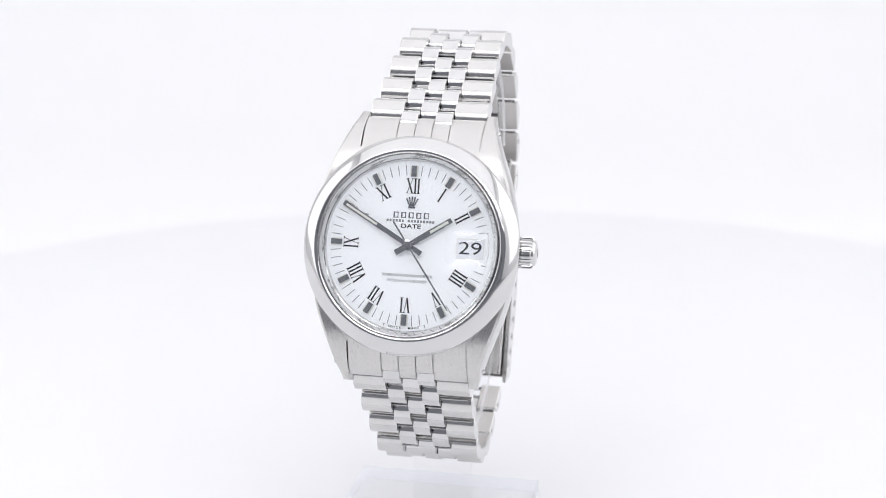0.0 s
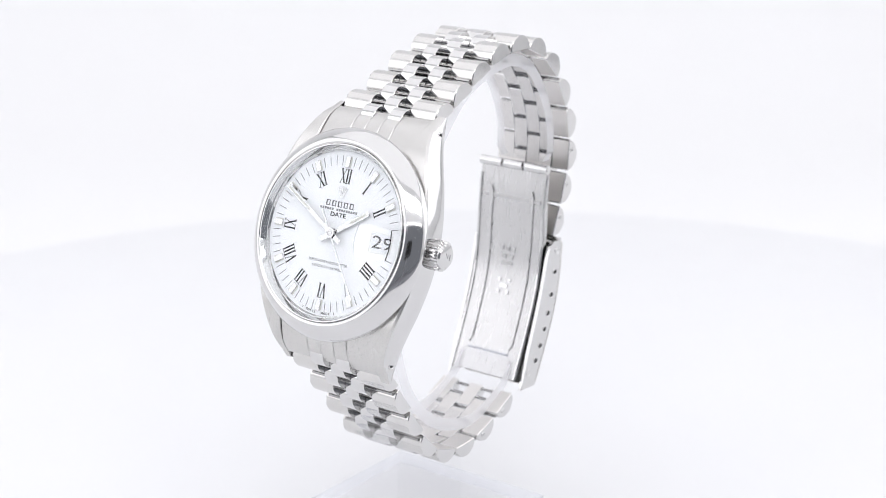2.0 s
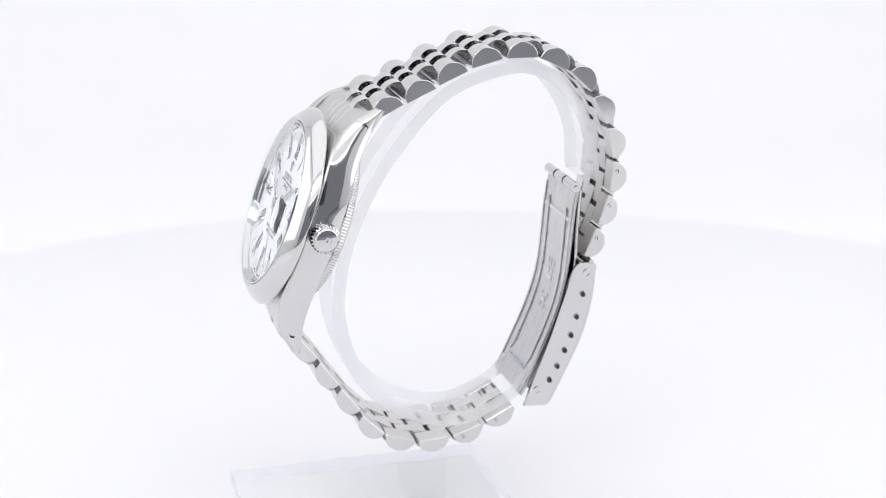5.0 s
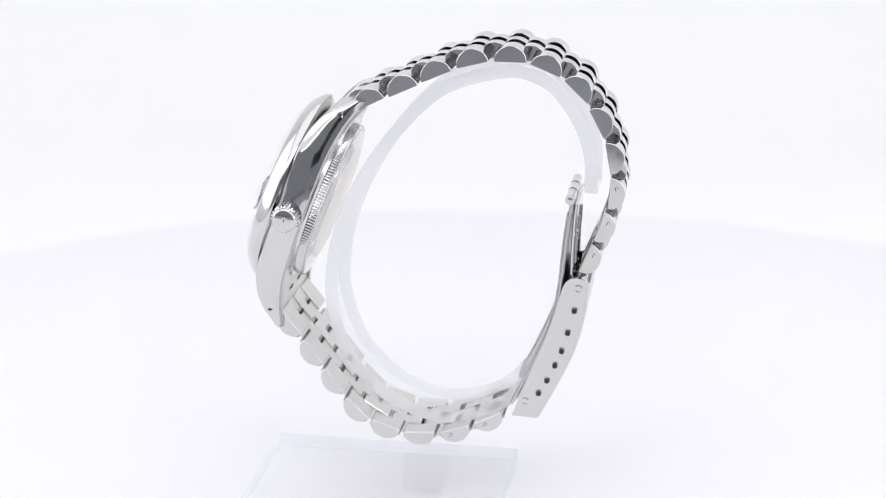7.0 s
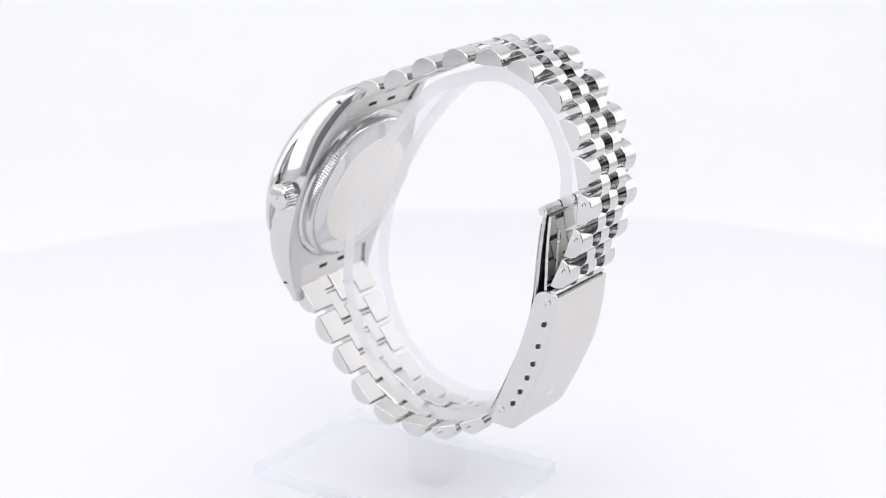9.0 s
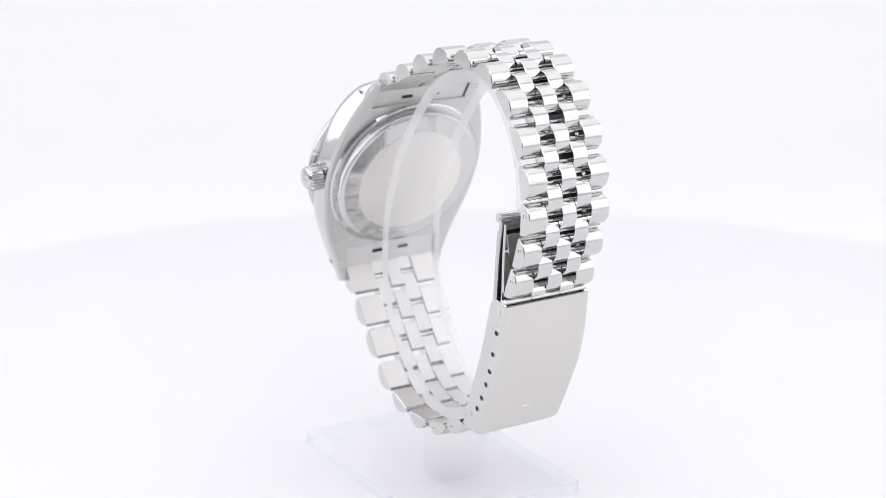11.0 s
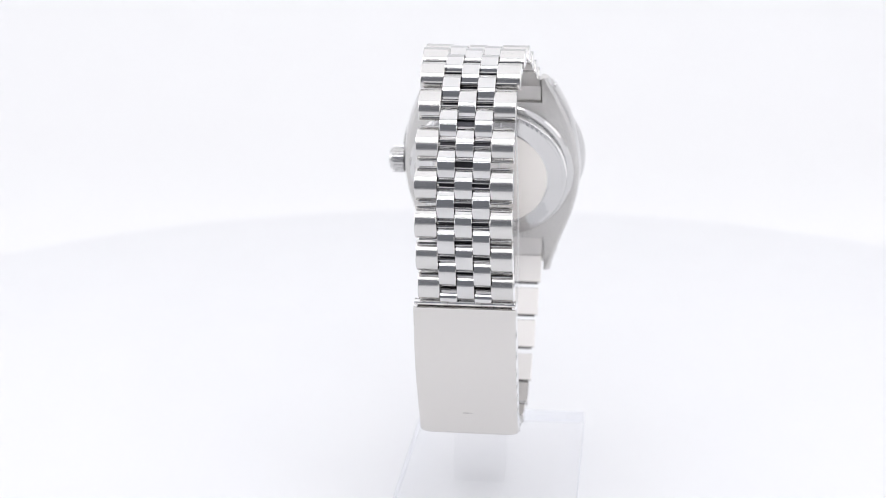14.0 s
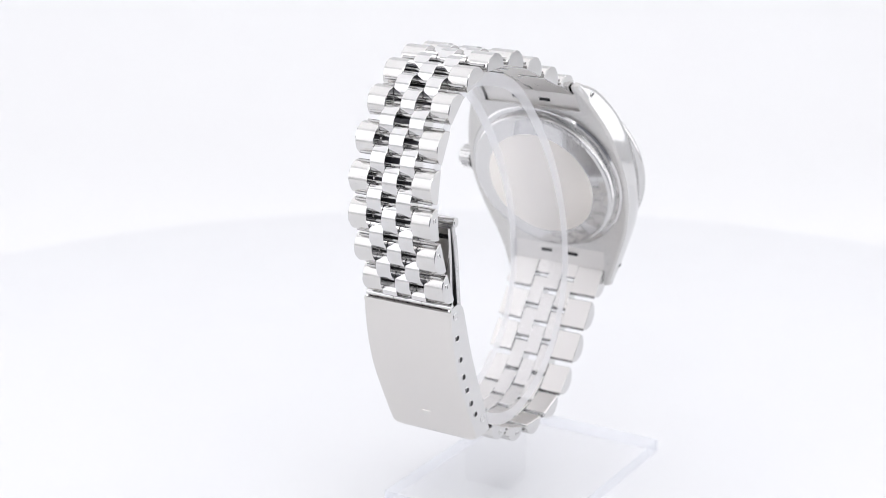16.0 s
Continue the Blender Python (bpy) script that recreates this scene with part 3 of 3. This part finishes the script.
def build_bracelet():
    host = None
    for row, side, name in ((TOP, 1, "bracelet"),):
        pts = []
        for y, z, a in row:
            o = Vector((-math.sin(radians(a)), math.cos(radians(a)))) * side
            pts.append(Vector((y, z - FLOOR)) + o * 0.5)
        # added dark strip under the upper links: paints the shade in their gaps
        ob = part(name, ribbon(bmesh.new(), spline(pts, 4), 4.0, 0.35, XM - 0.25), GAP_SHADE, host or watch, "" if host else "five-row steel link bracelet")
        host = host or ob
    for row, side in ((TOP, 1), (LOW, -1)):
        for i, (y, z, a) in enumerate(row):
            m = link_frame(y, z, a, side, lean(i, side))
            w = half_width(i) - 0.6
            for dx in (-2.6, -0.5, 0.5, 2.6):
                bm = rod(bmesh.new(), m @ Vector((dx, 1.0, -w)), m @ Vector((dx, 1.0, w)), 0.3, 12)
                part("link_pin", bm, PIN_STEEL, host)
    for row, side in ((TOP, 1), (LOW, -1)):
        n = len(row)
        tall = 2.75 if side > 0 else 2.5
        for i, (y, z, a) in enumerate(row):
            m = link_frame(y, z, a, side, lean(i, side))
            w = half_width(i)
            inner = 4.24
            for s in (1, -1):
                bm = prism(bmesh.new(), link_outline(5.5, tall), m, s * inner, s * w, 0.12)
                part("outer_link", bm, BRUSHED, host, second=((POLISHED, SATIN_PLAIN), facing(m)))
                if (side > 0 and i >= 9) or (side < 0 and i >= 6):
                    pin_mark(m, w, s, host)
            cw = inner / 3
            bm = prism(bmesh.new(), link_outline(5.5, tall - 0.05), m, -cw + 0.025, cw - 0.025, 0.07)
            part("centre_link", bm, POLISHED, host, second=((POLISHED, SATIN_PLAIN), facing(m)))
            steps = [(y, z, a, 5.5, row[i + 1])] if i + 1 < n else []
            if i == 0:
                d = (math.cos(radians(a)), math.sin(radians(a)))
                steps.append((y, z, a, 5.0, (y - 5.6 * d[0], z - 5.6 * d[1], a + (6 if side > 0 else -8))))
            if i + 1 == n and side > 0:
                d = (math.cos(radians(a)), math.sin(radians(a)))
                steps.append((y, z, a, 2.6, (y + 2.7 * d[0], z + 2.7 * d[1], a)))
            for y1, z1, a1, long, (y2, z2, a2) in steps:
                mm = link_frame((y1 + y2) / 2, (z1 + z2) / 2, (a1 + a2) / 2, side, lean(i, side))
                mm = mm @ Matrix.Translation((0, 0.15, 0))
                for s in (1, -1):
                    bm = prism(bmesh.new(), link_outline(long, tall - 0.05), mm, s * (cw + 0.025), s * (inner - 0.025), 0.07)
                    part("inner_link", bm, POLISHED, host, second=((POLISHED, SATIN_PLAIN), facing(mm)))


build_bracelet()


def yz(pts):
    return [Vector((y, z - FLOOR)) for y, z in pts]


ACROSS = Matrix(((0, 0, 1, XM), (1, 0, 0, 0), (0, 1, 0, 0), (0, 0, 0, 1)))


def build_clasp():
    outer = spline(yz(((23.0, -87.9), (22.3, -94.0), (20.7, -100.3), (18.1, -106.2), (14.9, -112.5), (13.9, -113.9))), 6)
    inner = spline(yz(((9.7, -113.2), (12.1, -106.8), (15.0, -99.6), (16.8, -94.3), (18.2, -89.4), (19.0, -87.8), (20.4, -87.15), (22.4, -87.5))), 5)
    tucked = [p + (Vector((16.0, -100.0 - FLOOR)) - p).normalized() * 0.4 for p in outer]
    bm = bmesh.new()
    ribbon(bm, outer, 8.45, -0.7, XM, 1.5, False)
    cover = part("clasp_cover", bm, BRUSHED_CLASP, watch, "plain brushed folding clasp cover")
    for s in (1, -1):
        bm = prism(bmesh.new(), [tuple(p) for p in tucked + inner], ACROSS, s * 7.7, s * 8.40, 0.12)
        part("side_wall", bm, POLISHED, cover)
        for k, (y, z) in enumerate(((21.05, -89.04), (20.43, -93.01), (19.34, -97.14), (18.36, -100.55), (17.23, -103.3), (15.87, -106.18), (14.43, -108.66), (12.08, -110.33))):
            e = Matrix.Translation((XM + s * 8.42, y, z - FLOOR)) @ Matrix.Rotation(radians(90 * s), 4, "Y")
            bm = lathe(bmesh.new(), [(0.46, -0.2), (0.68, -0.2), (0.68, 0.03), (0.58, 0.07), (0.46, 0.02)], e, 24, True)
            part("hole_rim" if 0 < k < 7 else "pin_rim", bm, POLISHED, cover)
            bm = lathe(bmesh.new(), [(0, -0.2), (0.48, -0.2), (0.48, 0.03), (0, 0.03)], e, 20)
            part("adjustment_hole" if 0 < k < 7 else "pin_end", bm, HOLE if 0 < k < 7 else POLISHED, cover)
    bm = rod(bmesh.new(), (XM - 7.7, 21.0, -87.9 - FLOOR), (XM + 7.7, 21.0, -87.9 - FLOOR), 0.75)
    part("cover_hinge", bm, POLISHED, cover)
    for a, b in ((-8.3, -2.9), (-2.75, 2.75), (2.9, 8.3)):
        bm = rod(bmesh.new(), (XM + a, 22.0, -87.25 - FLOOR), (XM + b, 22.0, -87.25 - FLOOR), 0.5)
        part("hinge_barrel", bm, POLISHED, cover)
    bm = box(bmesh.new(), Matrix.Translation((XM, 16.82, -108.9 - FLOOR)) @ Matrix.Rotation(radians(27), 4, "X"), 1.6, 0.06, 0.18)
    part("pressed_mark", bm, BRUSHED_CLASP, cover)
    cover.location.y = -0.0003
    # inner blade with its two ribs, hinge and second blade
    path = spline(yz(((18.9, -73.4), (18.0, -80), (17.0, -90.0), (15.4, -96.5), (12.2, -104.1), (8.9, -110.9))), 6)
    blade = part("clasp_blade", ribbon(bmesh.new(), path, 7.3, 0.7, XM), SATIN, watch, "curved inner blade of the folding clasp")
    rib = path[4:27]
    for s in (1, -1):
        part("rib", ribbon(bmesh.new(), rib, 0.5, -0.22, XM + s * 4.5, 0.5), SATIN, blade)
        part("edge_rail", ribbon(bmesh.new(), path[2:], 0.25, -0.2, XM + s * 7.0), POLISHED, blade)
    for k, x, hw in ((11, -1.3, 0.3), (11, 0.0, 0.3), (11, 1.3, 0.3), (12, -0.8, 0.5), (12, 0.8, 0.5), (13, 0, 1.3), (16, -1.1, 0.35), (16, 1.1, 0.35), (17, 0, 0.9), (18, -1.0, 0.4), (18, 1.0, 0.4)):
        part("stamped_mark", ribbon(bmesh.new(), [path[k], path[k].lerp(path[k + 1], 0.6)], hw, -0.16, XM + x), POLISHED, blade)
    part("cross_bead", ribbon(bmesh.new(), [path[5].lerp(path[6], 0.2), path[5].lerp(path[6], 0.75)], 6.4, -0.14, XM), POLISHED, blade)
    bm = bmesh.new()
    for a, b in ((-7.35, -2.6), (-2.0, 2.0), (2.6, 7.35)):
        rod(bm, (XM + a, 18.9, -73.2 - FLOOR), (XM + b, 18.9, -73.2 - FLOOR), 0.85, 20)
    part("hinge", bm, POLISHED, blade)
    for s in (1, -1):
        e = Matrix.Translation((XM + s * 7.35, 18.9, -73.2 - FLOOR)) @ Matrix.Rotation(radians(90 * s), 4, "Y")
        part("hinge_end", lathe(bmesh.new(), [(0, -0.1), (0.42, -0.1), (0.42, 0.1), (0, 0.14)], e, 20), POLISHED, blade)
    second = spline(yz(((19.7, -74.0), (19.2, -80), (18.9, -88.0), (17.9, -94.0), (15.4, -101.0))), 6)
    outer_blade = part("outer_blade", ribbon(bmesh.new(), second, 6.9, 0.6, XM), POLISHED, watch, "second steel blade of the folding clasp")
    for s in (1, -1):
        part("rib", ribbon(bmesh.new(), [p for p in second[3:16]], 0.4, 0.9, XM + s * 3.6), POLISHED, outer_blade)
    for ob in (blade, outer_blade):
        ob.location.z = -0.0004


build_clasp()

# ---- the clear stand ----
stand = new("watch_stand")
tagged(stand, "clear acrylic watch stand with open ring and flat base", "watch stand")


def build_stand():
    line = spline(yz(((23.4, -73.0), (23.2, -66), (20.9, -59.6), (16.4, -53.7), (11.5, -51.3), (7.2, -51.0), (0.4, -52.6), (-5.6, -55.6), (-12.3, -62.4), (-18.3, -71.0),
                      (-22.6, -80.5), (-24.4, -89.0), (-24.2, -96.8), (-20.9, -106.0), (-14.4, -112.8), (-6.9, -116.1), (-0.5, -116.5), (6.7, -113.9), (10.3, -111.0), (12.0, -108.6))), 4)
    part("ring", ribbon(bmesh.new(), line, 5.5, 2.3, XM, 1.0, chamfer=0.06), RING_CLEAR, stand, "clear open ring", second=(RING_EDGE, flank))
    part("ring_end", ribbon(bmesh.new(), [line[-1] + (line[-1] - line[-2]).normalized() * k for k in (0.01, 0.3)], 4.3, 2.3, XM, chamfer=0.06), RING_END, stand, "sawn end of the ring")
    bm = box(bmesh.new(), pose(-4.0, -16.3, 1.35), 33.4, 47.4, 2.6, 0.2)
    part("base_plate", bm, ACRYLIC, stand, "flat clear base", second=(ACRYLIC_EDGE, lambda n: abs(n.z) < 0.5))
    bm = box(bmesh.new(), pose(XM, -7.5, 9.5), 9.4, 7.0, 13.6, 0.3)
    part("stem", bm, ACRYLIC, stand)
    for ob in stand.children:
        ob.visible_shadow = False


build_stand()


def motions():
    """The turntable carries the stand and the watch round at an even pace."""
    start, rate = -11.93, -12.485
    times = [0, 1 / 30] + [0.5 * k for k in range(1, 32)] + [16 - 1 / 30, 16]
    rows = [(t, pose(0, 0, 0, 0, 0, start + rate * t)) for t in times]
    walk(watch, rows)
    walk(stand, rows)


motions()
